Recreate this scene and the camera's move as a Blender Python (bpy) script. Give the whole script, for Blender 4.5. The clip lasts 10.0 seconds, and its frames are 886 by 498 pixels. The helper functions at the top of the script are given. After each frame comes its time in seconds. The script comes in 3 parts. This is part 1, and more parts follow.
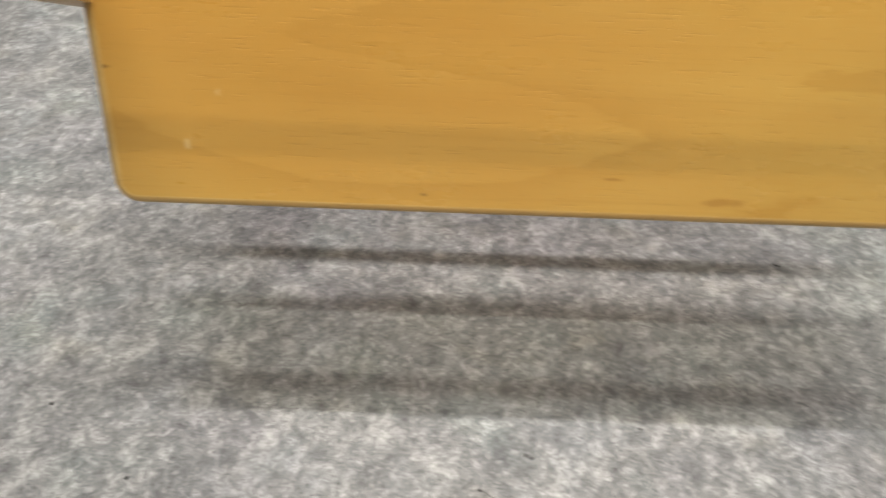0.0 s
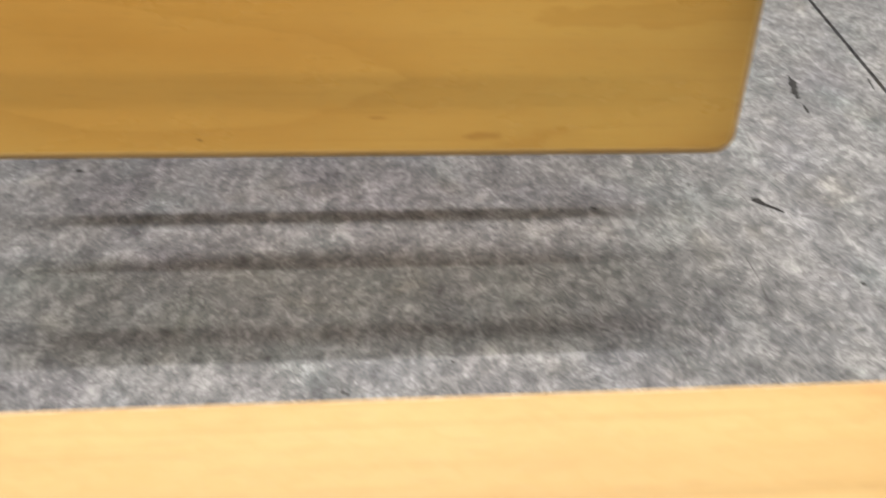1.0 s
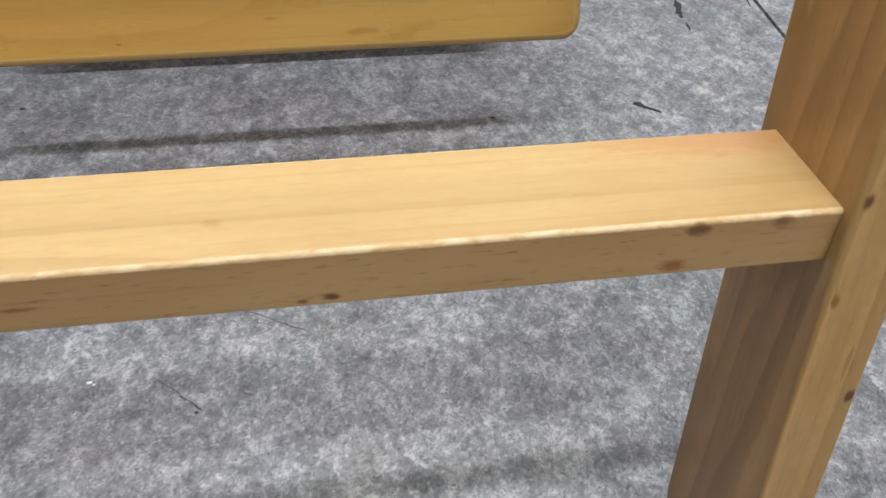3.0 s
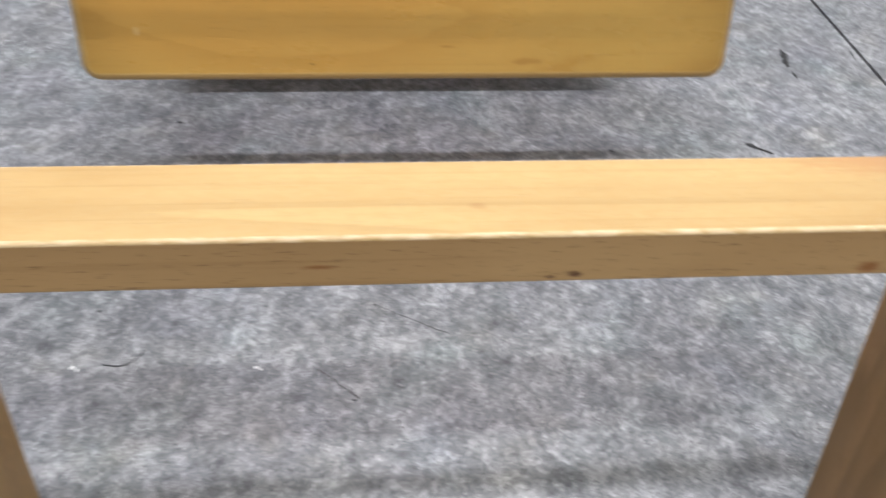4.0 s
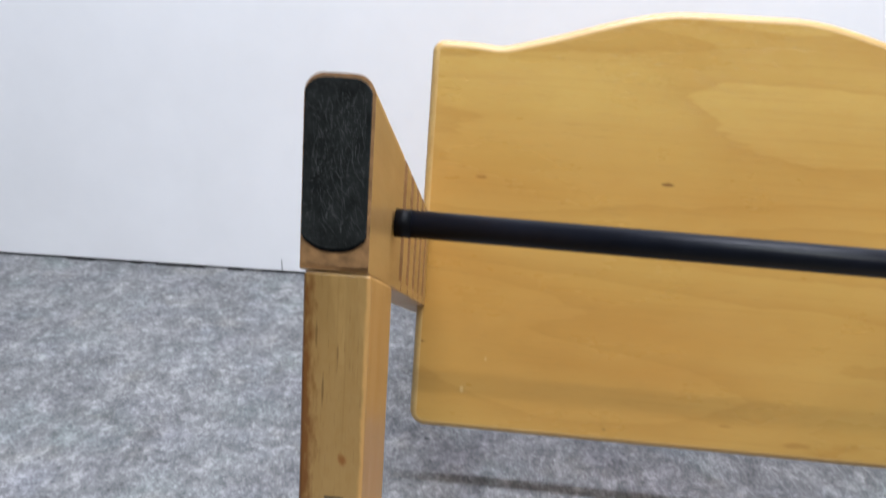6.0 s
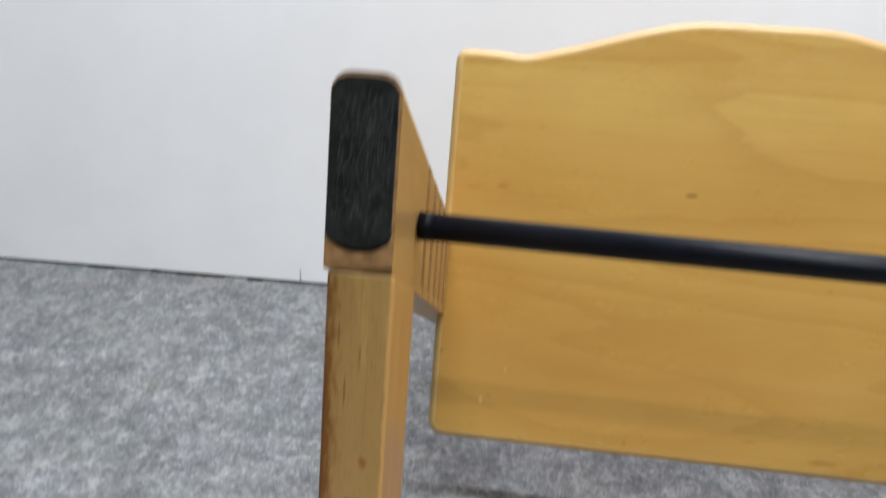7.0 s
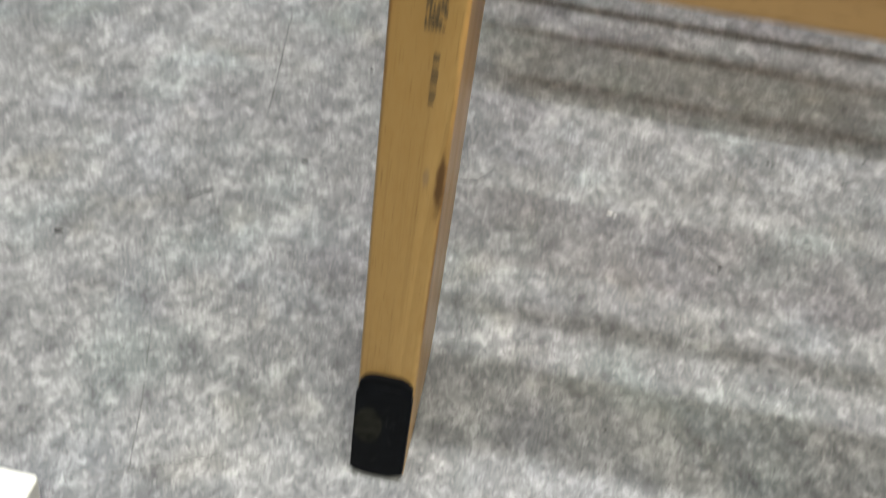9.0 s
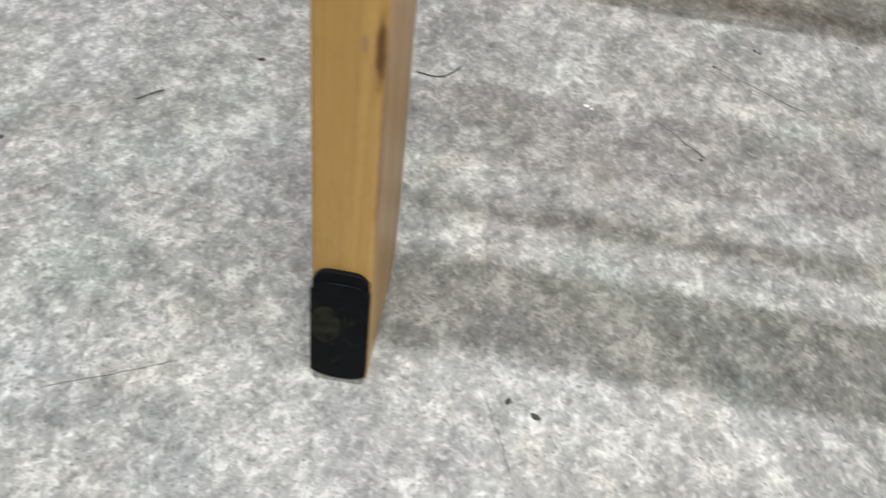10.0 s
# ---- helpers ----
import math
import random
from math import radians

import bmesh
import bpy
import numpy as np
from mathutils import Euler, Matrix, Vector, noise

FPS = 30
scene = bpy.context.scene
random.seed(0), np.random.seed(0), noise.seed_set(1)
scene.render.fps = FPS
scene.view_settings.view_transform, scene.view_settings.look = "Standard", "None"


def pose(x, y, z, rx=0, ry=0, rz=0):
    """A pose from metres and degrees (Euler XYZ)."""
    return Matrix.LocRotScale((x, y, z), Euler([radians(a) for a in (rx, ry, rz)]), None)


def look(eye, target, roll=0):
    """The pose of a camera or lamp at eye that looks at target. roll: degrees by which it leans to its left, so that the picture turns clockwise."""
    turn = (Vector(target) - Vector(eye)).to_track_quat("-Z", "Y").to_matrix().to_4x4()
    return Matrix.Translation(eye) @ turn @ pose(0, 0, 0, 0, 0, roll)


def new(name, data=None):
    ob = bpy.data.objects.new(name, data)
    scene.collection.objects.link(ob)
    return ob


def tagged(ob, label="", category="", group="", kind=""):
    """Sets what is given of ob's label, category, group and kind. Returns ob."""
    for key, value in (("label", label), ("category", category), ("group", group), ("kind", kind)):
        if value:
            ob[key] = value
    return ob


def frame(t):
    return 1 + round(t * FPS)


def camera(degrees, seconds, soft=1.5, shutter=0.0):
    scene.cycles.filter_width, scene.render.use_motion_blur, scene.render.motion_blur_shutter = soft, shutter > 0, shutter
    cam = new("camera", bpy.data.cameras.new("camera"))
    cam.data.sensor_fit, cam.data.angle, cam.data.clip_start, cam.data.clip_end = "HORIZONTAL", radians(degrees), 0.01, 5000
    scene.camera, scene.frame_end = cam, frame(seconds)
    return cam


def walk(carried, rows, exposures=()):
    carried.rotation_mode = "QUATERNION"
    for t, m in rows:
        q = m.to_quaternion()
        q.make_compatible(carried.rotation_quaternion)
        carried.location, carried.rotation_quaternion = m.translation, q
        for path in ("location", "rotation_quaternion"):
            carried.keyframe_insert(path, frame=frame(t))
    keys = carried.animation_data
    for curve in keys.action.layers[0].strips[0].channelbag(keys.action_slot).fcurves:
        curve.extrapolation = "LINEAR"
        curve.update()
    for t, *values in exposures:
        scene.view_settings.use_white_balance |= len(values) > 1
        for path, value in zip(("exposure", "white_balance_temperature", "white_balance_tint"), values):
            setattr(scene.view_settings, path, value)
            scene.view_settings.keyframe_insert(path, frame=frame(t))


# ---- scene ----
cam = camera(58.3, 10.0, soft=1.5, shutter=0.75)
PATH = [
    (0, (-0.053, 0.038, 0.373), (-0.045, 1.512, -0.979), 2.3),
    (0.5, (-0.017, 0.021, 0.376), (0.085, 1.501, -0.965), 2.8),
    (1, (0.017, 0.002, 0.373), (0.192, 1.455, -0.99), 3.6),
    (1.5, (0.038, -0.023, 0.365), (0.256, 1.383, -1.041), 4.1),
    (2, (0.049, -0.047, 0.369), (0.284, 1.334, -1.059), 3.5),
    (2.2, (0.054, -0.056, 0.372), (0.3, 1.324, -1.055), 3.2),
    (3.3, (0.04, -0.104, 0.384), (0.281, 1.319, -1.001), 1.9),
    (3.5, (0.023, -0.112, 0.386), (0.24, 1.326, -0.986), 2.1),
    (4, (-0.019, -0.126, 0.392), (0.124, 1.366, -0.933), 2.5),
    (4.5, (-0.065, -0.136, 0.4), (-0.005, 1.413, -0.864), 2.5),
    (5, (-0.099, -0.152, 0.422), (-0.113, 1.483, -0.73), 2.8),
    (5.5, (-0.133, -0.159, 0.46), (-0.219, 1.603, -0.481), 2.4),
    (5.7, (-0.141, -0.161, 0.473), (-0.254, 1.642, -0.386), 2.7),
    (6.8, (-0.142, -0.161, 0.483), (-0.331, 1.701, -0.222), 2.6),
    (7, (-0.144, -0.161, 0.473), (-0.334, 1.689, -0.262), 3.1),
    (7.5, (-0.15, -0.159, 0.439), (-0.341, 1.614, -0.467), 5.0),
    (8, (-0.151, -0.156, 0.402), (-0.327, 1.501, -0.705), 6.1),
    (8.5, (-0.16, -0.15, 0.358), (-0.301, 1.376, -0.928), 6.7),
    (9, (-0.169, -0.143, 0.314), (-0.275, 1.227, -1.139), 7.7),
    (9.5, (-0.172, -0.14, 0.291), (-0.251, 1.136, -1.247), 8.4),
    (10, (-0.153, -0.138, 0.29), (-0.217, 1.099, -1.28), 7.2),
]
EXPOSURES = [(0, 0.41, 7000, 9), (0.5, 0.66, 7050, 9), (1, 0.19, 6840, 12), (1.5, -0.02, 6290, 11), (2, -0.03, 6190, 10), (3.5, 0.16, 6050, 12), (4, 0.23, 6060, 13), (4.5, -0.02, 6040, 15), (5, 0.16, 6000, 13), (5.5, 0.25, 5760, 13), (7, 0.06, 6040, 9), (7.5, 0.08, 6340, 9), (8, -0.07, 6540, 8.5), (8.5, 0.22, 6540, 8), (9, 0.28, 6590, 7), (9.5, 0.4, 6590, 7), (10, 0.56, 6590, 7)]
walk(cam, [(t, look(eye, target, roll)) for t, eye, target, roll in PATH], EXPOSURES)
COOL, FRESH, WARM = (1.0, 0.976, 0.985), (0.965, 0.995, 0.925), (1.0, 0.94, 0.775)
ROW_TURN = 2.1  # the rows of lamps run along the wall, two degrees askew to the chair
# tubes, then an added fill light: place, x size, strength, colour, y size
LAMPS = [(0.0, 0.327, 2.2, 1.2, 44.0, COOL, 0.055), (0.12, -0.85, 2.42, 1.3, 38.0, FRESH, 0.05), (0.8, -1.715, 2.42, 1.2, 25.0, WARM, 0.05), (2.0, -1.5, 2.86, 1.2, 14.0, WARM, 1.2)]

# ---- light ----
world = bpy.data.worlds.new("room_air")
world.use_nodes = True
world.node_tree.nodes["Background"].inputs[0].default_value = (0.75, 0.85, 1.0, 1)
world.node_tree.nodes["Background"].inputs[1].default_value = 0.02
scene.world = world


def tube_or_fill_lamp(x, y, z, length, watts, colour=(1.0, 0.975, 0.95), width=0.026):
    """A fluorescent tube, or the added soft fill light, under the ceiling, shining down."""
    data = bpy.data.lights.new("tube_or_fill_lamp", "AREA")
    data.shape, data.size, data.size_y = "RECTANGLE", length, width
    data.energy, data.color = watts, colour
    ob = new("tube_or_fill_lamp", data)
    ob.matrix_world = pose(x, y, z, 0, 0, ROW_TURN)
    return ob


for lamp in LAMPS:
    tube_or_fill_lamp(*lamp)

# ---- materials ----


class Nodes:
    """A short hand for building node materials."""

    def __init__(self, name):
        self.mat = bpy.data.materials.new(name)
        self.mat.use_nodes = True
        self.tree = self.mat.node_tree
        self.bsdf = self.tree.nodes["Principled BSDF"]

    def add(self, kind, ins=(), operation="", use_clamp=False, blend_type=""):
        n = self.tree.nodes.new(kind)
        if operation:
            n.operation = operation
        if use_clamp:
            n.use_clamp = True
        if blend_type:
            n.data_type, n.blend_type = "RGBA", blend_type
        for key, value in dict(ins).items():
            self.put(n.inputs[key], value)
        return n

    def cells(self, vec, scale):
        """Flat Voronoi cells: distance to the centre, and random red, green and blue."""
        n = self.add("ShaderNodeTexVoronoi", {"Scale": scale, "Randomness": 1.0})
        n.voronoi_dimensions = "2D"
        self.put(n.inputs["Vector"], vec)
        rgb = self.add("ShaderNodeSeparateColor", {"Color": n.outputs["Color"]}).outputs
        return n.outputs["Distance"], rgb[0], rgb[1], rgb[2]

    def put(self, socket, value):
        if isinstance(value, bpy.types.NodeSocket):
            self.tree.links.new(value, socket)
        else:
            socket.default_value = value

    def math(self, op, a, b=0.0, clamp=False):
        return self.add("ShaderNodeMath", {0: a, 1: b}, operation=op, use_clamp=clamp).outputs[0]

    def place(self, scale=(1, 1, 1), loc=(0, 0, 0), rot=(0, 0, 0)):
        tc = self.add("ShaderNodeTexCoord").outputs["Object"]
        return self.add("ShaderNodeMapping", {"Vector": tc, "Scale": scale, "Location": loc, "Rotation": rot}).outputs[0]

    def noise(self, vec, scale=1.0, detail=3.0, rough=0.55, warp=0.0):
        return self.add("ShaderNodeTexNoise", {"Vector": vec, "Scale": scale, "Detail": detail, "Roughness": rough, "Distortion": warp}).outputs["Fac"]

    def span(self, value, lo, hi, out_lo=0.0, out_hi=1.0):
        return self.add("ShaderNodeMapRange", {"Value": value, "From Min": lo, "From Max": hi, "To Min": out_lo, "To Max": out_hi}).outputs[0]

    def mix(self, fac, a, b, blend="MIX"):
        n = self.add("ShaderNodeMix", blend_type=blend)
        self.put(n.inputs[0], fac)
        for socket, value in ((n.inputs[6], a), (n.inputs[7], b)):
            self.put(socket, (*value, 1) if isinstance(value, tuple) and len(value) == 3 else value)
        return n.outputs[2]

    def bump(self, height, strength, distance):
        n = self.add("ShaderNodeBump", {"Height": height, "Strength": strength, "Distance": distance})
        self.put(self.bsdf.inputs["Normal"], n.outputs[0])

    def done(self, colour, rough, **more):
        self.put(self.bsdf.inputs["Base Color"], (*colour, 1) if isinstance(colour, tuple) and len(colour) == 3 else colour)
        self.put(self.bsdf.inputs["Roughness"], rough)
        for key, value in more.items():
            self.put(self.bsdf.inputs[key], value)
        return self.mat


def wood(name, light, dark, spots=(), seed=0.0, figure=0.3, rings=7.0, wide=14.0, pores=0.5, streaks=0.6, rough=0.36, sharp=2.2, bands=0.15, fleck=(75, 1150), along=2.4, saw=False, mottle=0.0, worn=0.0, waver=0.0):
    """Lacquered beech or birch with its grain along local x. spots: (centre, radii, strength) of knots, stains, flecks
    and a painted lit face.
    """
    n = Nodes(name)
    off = (seed, seed * 1.7, seed * 0.6)
    fine = n.noise(n.place((6, 380, 380), off), 1, 4, 0.65)
    soft = n.noise(n.place((1.6, 46, 46), off), 1, 3, 0.5)
    low = n.noise(n.place((along, wide, wide), off), 1, 2 if saw else 3, 0.3 if saw else 0.4, 0.4)
    if saw:  # growth lines with one sharp and one soft side
        ring = n.math("FRACT", n.math("ADD", n.math("MULTIPLY", low, rings), n.math("MULTIPLY", fine, 0.12)))
        ring = n.math("FRACT", n.math("ADD", ring, n.math("MULTIPLY", n.noise(n.place((14, 60, 60), off), 1, 3, 0.6), waver)))
        ring = n.math("MULTIPLY", ring, n.span(ring, 1.0, 0.93))
    else:
        ring = n.span(n.math("PINGPONG", n.math("MULTIPLY", low, rings), 0.5), 0.0, 0.5)
    band = n.noise(n.place((1.3, wide * 0.55, wide * 0.55), off), 1, 2, 0.5, 0.5)
    ring = n.math("POWER", ring, sharp)
    colour = n.mix(n.span(soft, 0.3, 0.72), light, tuple(a * (1 - 0.3 * streaks) + b * 0.3 * streaks for a, b in zip(light, dark)))
    colour = n.mix(n.span(band, 0.42, 0.66, 0.0, bands), colour, tuple(c * f for c, f in zip(dark, (1.15, 0.95, 0.8))))
    colour = n.mix(n.math("MULTIPLY", ring, figure), colour, dark)
    colour = n.mix(n.math("MULTIPLY", n.span(fine, 0.55, 0.75), 0.3 * streaks), colour, dark)
    pore = n.noise(n.place((fleck[0], fleck[1], fleck[1]), off), 1, 2, 0.5)
    pore = n.span(pore, 0.61, 0.71)
    colour = n.mix(n.math("MULTIPLY", pore, pores), colour, tuple(c * 0.55 for c in dark))
    patch = n.noise(n.place((9, 22, 22), off), 1, 3, 0.6)
    colour = n.mix(n.span(patch, 0.45, 0.8, 0.0, 0.35), colour, tuple(c * f for c, f in zip(dark, (1.05, 0.95, 0.85))))
    if mottle:  # short ripples across the grain
        ripple = n.noise(n.place((150, 330, 330), off), 1, 3, 0.6, 0.8)
        colour = n.mix(n.span(ripple, 0.42, 0.68, 0.0, mottle), colour, tuple(c * f for c, f in zip(dark, (1.35, 1.25, 1.1))))
    if worn:  # lacquer rubbed through to pale wood in patches
        bare = n.noise(n.place((95, 260, 260), off), 1, 5, 0.7, 0.6)
        colour = n.mix(n.span(bare, 0.4, 0.66, 0.0, worn), colour, (0.74, 0.58, 0.4))
    tc = n.add("ShaderNodeTexCoord").outputs["Object"]
    for centre, radii, strength, tone in spots:
        d = n.add("ShaderNodeVectorMath", {0: tc, 1: centre}, operation="SUBTRACT").outputs[0]
        d = n.add("ShaderNodeVectorMath", {0: d, 1: tuple(1 / r for r in radii)}, operation="MULTIPLY").outputs[0]
        far = n.add("ShaderNodeVectorMath", {0: d}, operation="LENGTH").outputs["Value"]
        far = n.math("ADD", far, n.span(n.noise(n.place((160, 420, 420)), 1, 3, 0.6), 0.2, 0.8, -0.45, 0.45))
        colour = n.mix(n.span(far, 1.15, 0.55, 0.0, strength), colour, tone)
    n.bump(n.math("ADD", n.math("MULTIPLY", pore, -0.6), n.math("MULTIPLY", fine, 0.5)), 0.25, 0.0004)
    gloss = n.span(n.noise(n.place((14, 40, 40), off), 1, 4, 0.6), 0.3, 0.75, rough - 0.07, rough + 0.1)
    return n.done(colour, gloss)


KNOT, STREAK, PALE = (0.085, 0.03, 0.01), (0.22, 0.075, 0.012), (0.72, 0.55, 0.3)
BEECH_DARK = (0.3, 0.165, 0.048)
VENEER, VENEER_DARK = (0.545, 0.355, 0.096), (0.38, 0.2, 0.042)


def floor_vinyl():
    """Grey vinyl printed with pale wisps that run along y, dark pits and faint cool and warm clouds."""
    n = Nodes("floor_vinyl")
    p = n.place()
    long = n.place((1.0, 0.74, 1.0))
    swirl = n.add("ShaderNodeTexNoise", {"Vector": p, "Scale": 70.0, "Detail": 3.0})
    bend = n.add("ShaderNodeVectorMath", {0: swirl.outputs["Color"], 1: (0.008, 0.005, 0.0)}, operation="MULTIPLY").outputs[0]
    q = n.add("ShaderNodeVectorMath", {0: long, 1: bend}, operation="ADD").outputs[0]
    swirl2 = n.add("ShaderNodeTexNoise", {"Vector": p, "Scale": 420.0, "Detail": 3.0})
    bend2 = n.add("ShaderNodeVectorMath", {0: swirl2.outputs["Color"], 1: (0.0035, 0.002, 0.0)}, operation="MULTIPLY").outputs[0]
    q2 = n.add("ShaderNodeVectorMath", {0: q, 1: bend2}, operation="ADD").outputs[0]
    cloud = n.noise(q2, 135, 7, 0.72, 0.6)
    fleck = n.noise(q2, 440, 5, 0.75)
    grain = n.noise(p, 1900, 3, 0.75)
    wide = n.noise(p, 11, 4, 0.6)
    patch = n.noise(p, 30, 5, 0.65)
    blur = n.noise(q, 55, 4, 0.6)
    curl = n.noise(q2, 150, 3, 0.6, 2.2)
    curl = n.span(n.math("ABSOLUTE", n.math("SUBTRACT", curl, 0.52)), 0.028, 0.0)
    curl = n.math("MULTIPLY", curl, n.span(n.noise(p, 120, 2), 0.45, 0.65))
    chip, small = n.cells(q2, 310)[1], n.cells(q2, 760)[1]
    v = 0.515
    for wave, weight in ((cloud, 0.42), (fleck, 0.34), (blur, 0.28), (grain, 0.23), (patch, 0.25), (wide, 0.15), (chip, 0.06), (small, 0.055)):
        v = n.math("ADD", n.math("MULTIPLY", n.math("SUBTRACT", wave, 0.5), weight), v)
    v = n.math("ADD", v, n.math("MULTIPLY", curl, 0.12))
    ramp = n.add("ShaderNodeValToRGB", {"Fac": v})
    for stop, c in zip((0.35, 0.455, 0.54, 0.66), ((0.044, 0.046, 0.05), (0.108, 0.11, 0.114), (0.18, 0.182, 0.185), (0.38, 0.38, 0.38))):
        e = ramp.color_ramp.elements.new(stop)
        e.color = (*c, 1)
    ramp.color_ramp.elements.remove(ramp.color_ramp.elements[0])
    ramp.color_ramp.elements.remove(ramp.color_ramp.elements[-1])
    colour = ramp.outputs[0]
    # faint clouds of yellow, blue, rose and green
    for scale, lo, hi, tone in ((19, 0.56, 0.74, (0.97, 0.92, 0.8)), (15, 0.5, 0.7, (0.9, 0.94, 1.0)), (12, 0.5, 0.68, (0.96, 0.94, 1.0)), (13, 0.52, 0.7, (0.88, 1.0, 0.97))):
        f = n.noise(n.place((1, 1, 1), (scale * 0.37, scale * 0.11, 0.0)), scale, 3, 0.6)
        colour = n.mix(n.span(f, lo, hi, 0, 0.6), colour, tone, "MULTIPLY")
    far, some, _, _ = n.cells(p, 120)
    dots = n.math("MULTIPLY", n.span(far, 0.085, 0.04), n.span(some, 0.62, 0.68))
    colour = n.mix(n.math("MULTIPLY", dots, 0.75), colour, (0.03, 0.03, 0.032))
    far, _, some, _ = n.cells(q2, 620)
    pits = n.math("MULTIPLY", n.span(far, 0.34, 0.16), n.span(some, 0.73, 0.87))
    colour = n.mix(n.math("MULTIPLY", pits, 0.75), colour, (0.045, 0.045, 0.048))
    far, _, _, some = n.cells(q2, 420)
    flakes = n.math("MULTIPLY", n.span(far, 0.42, 0.2), n.span(some, 0.8, 0.92))
    colour = n.mix(n.math("MULTIPLY", flakes, 0.3), colour, (0.46, 0.46, 0.45))
    n.bump(n.math("ADD", fleck, n.math("MULTIPLY", grain, 0.4)), 0.12, 0.0006)
    return n.done(colour, n.span(cloud, 0.3, 0.7, 0.52, 0.38))


def plain(name, colour, rough, vary=0.12, scale=30.0, bump=0.0, **more):
    n = Nodes(name)
    f = n.noise(n.place((scale,) * 3), 1, 4, 0.6)
    g = n.noise(n.place((scale * 9,) * 3), 1, 3, 0.6)
    c = n.mix(n.span(f, 0.3, 0.7), tuple(v * (1 - vary) for v in colour), tuple(min(1, v * (1 + vary)) for v in colour))
    if bump:
        n.bump(g, 0.5, bump)
    return n.done(c, n.span(g, 0.3, 0.7, max(0.05, rough - 0.06), rough + 0.06), **more)


def felt():
    """Worn black felt with pale scratches running every way."""
    n = Nodes("worn_felt")
    colour = n.mix(n.span(n.noise(n.place((130,) * 3), 1, 4, 0.65), 0.35, 0.7), (0.005, 0.006, 0.006), (0.02, 0.022, 0.022))
    for turn, sx in ((0.15, 1500), (1.1, 1300), (1.75, 1500), (2.5, 1400)):
        line = n.noise(n.place((sx, sx, 110), (turn, 0, 0), (0, 0, 0)) if turn < 0.5 else n.place((sx, 600, 90), (turn, turn, 0), (0.0, turn, 0.0)), 1, 2, 0.6)
        colour = n.mix(n.span(line, 0.66, 0.8, 0, 0.5), colour, (0.16, 0.155, 0.15))
    n.bump(n.noise(n.place((700,) * 3), 1, 3, 0.7), 0.6, 0.0006)
    return n.done(colour, 0.85, **{"Specular IOR Level": 0.15})


M_FLOOR = floor_vinyl()
M_WALL = plain("white_wall_paint", (0.92, 0.92, 0.955), 0.55, 0.03, 6.0, 0.0002)
# unseen walls and ceiling: greys set to cut the light bounced back
M_FAR_WALL = plain("unseen_wall_grey", (0.29, 0.285, 0.27), 0.6, 0.05, 6.0)
M_CEIL = plain("unseen_ceiling_grey", (0.42, 0.41, 0.395), 0.7, 0.03, 6.0)
M_RUBBER = plain("black_rubber", (0.003, 0.0035, 0.005), 0.42, 0.5, 160.0, 0.0003, **{"Specular IOR Level": 0.08})
M_RUBBED = plain("rubbed_rubber", (0.014, 0.014, 0.011), 0.6, 0.9, 260.0, 0.0003, **{"Specular IOR Level": 0.1})
M_ROD = plain("black_enamelled_steel", (0.005, 0.006, 0.01), 0.36, 0.2, 60.0, **{"Specular IOR Level": 0.14})
M_FELT = felt()
M_PLY = wood("plywood_edge", (0.58, 0.39, 0.15), VENEER_DARK, (), 8.0, 0.1, 5.0, 300.0, 0.3, 0.9)
M_LINT = plain("pale_scratch", (0.06, 0.063, 0.062), 0.8, 0.4, 400.0)
M_END = plain("end_grain", (0.28, 0.15, 0.06), 0.5, 0.35, 260.0, 0.0003)
M_GROOVE = wood("groove_end_grain", (0.31, 0.165, 0.06), (0.18, 0.085, 0.03), (), 5.0, 0.3, 6.0, 90.0, 0.3, 0.9, 0.55)
M_DARK = plain("dark_gap", (0.009, 0.009, 0.009), 0.9)
M_INK = plain("stamp_ink", (0.062, 0.049, 0.03), 0.5, 0.3, 900.0)
M_INK_FAINT = plain("faint_stamp_ink", (0.1, 0.07, 0.036), 0.5, 0.3, 900.0)
M_DIRT = plain("dark_dirt", (0.02, 0.02, 0.02), 0.8, 0.4, 500.0)
M_HAIR = plain("dark_hair", (0.022, 0.022, 0.026), 0.5)
M_SCUFF = plain("grey_scuff", (0.042, 0.04, 0.039), 0.6, 0.5, 300.0)
M_PALE = plain("pale_speck", (0.75, 0.75, 0.74), 0.5)
M_PLASTIC = plain("white_plastic", (0.82, 0.82, 0.77), 0.4, 0.04, 40.0)


# ---- builders ----
def mesh_of(bm, name, material, smooth=False):
    data = bpy.data.meshes.new(name)
    bmesh.ops.recalc_face_normals(bm, faces=bm.faces)
    bm.to_mesh(data)
    bm.free()
    data.materials.append(material)
    if smooth:
        for f in data.polygons:
            f.use_smooth = True
    return data


def part(name, bm, material, parent=None, label="", m=None, bevel=0.0, segments=3, smooth=False, angle=35, edge=None):
    """Links a bmesh as one mesh object under a thing. m: its pose in the world."""
    ob = new(name, mesh_of(bm, name, material, smooth or bevel > 0))
    m = m or Matrix()
    if parent:
        ob.parent = parent
        ob.matrix_basis = parent_pose(parent).inverted() @ m
    else:
        ob.matrix_basis = m
    if bevel:
        mod = ob.modifiers.new("bevel", "BEVEL")
        mod.width, mod.segments, mod.limit_method, mod.angle_limit = bevel, segments, "ANGLE", radians(angle)
        mod.harden_normals = True
        if edge:
            ob.data.materials.append(edge)
            mod.material = 1
    if label:
        ob["label"] = label
    return ob


def parent_pose(ob):
    m = ob.matrix_basis.copy()
    while ob.parent:
        ob = ob.parent
        m = ob.matrix_basis @ m
    return m


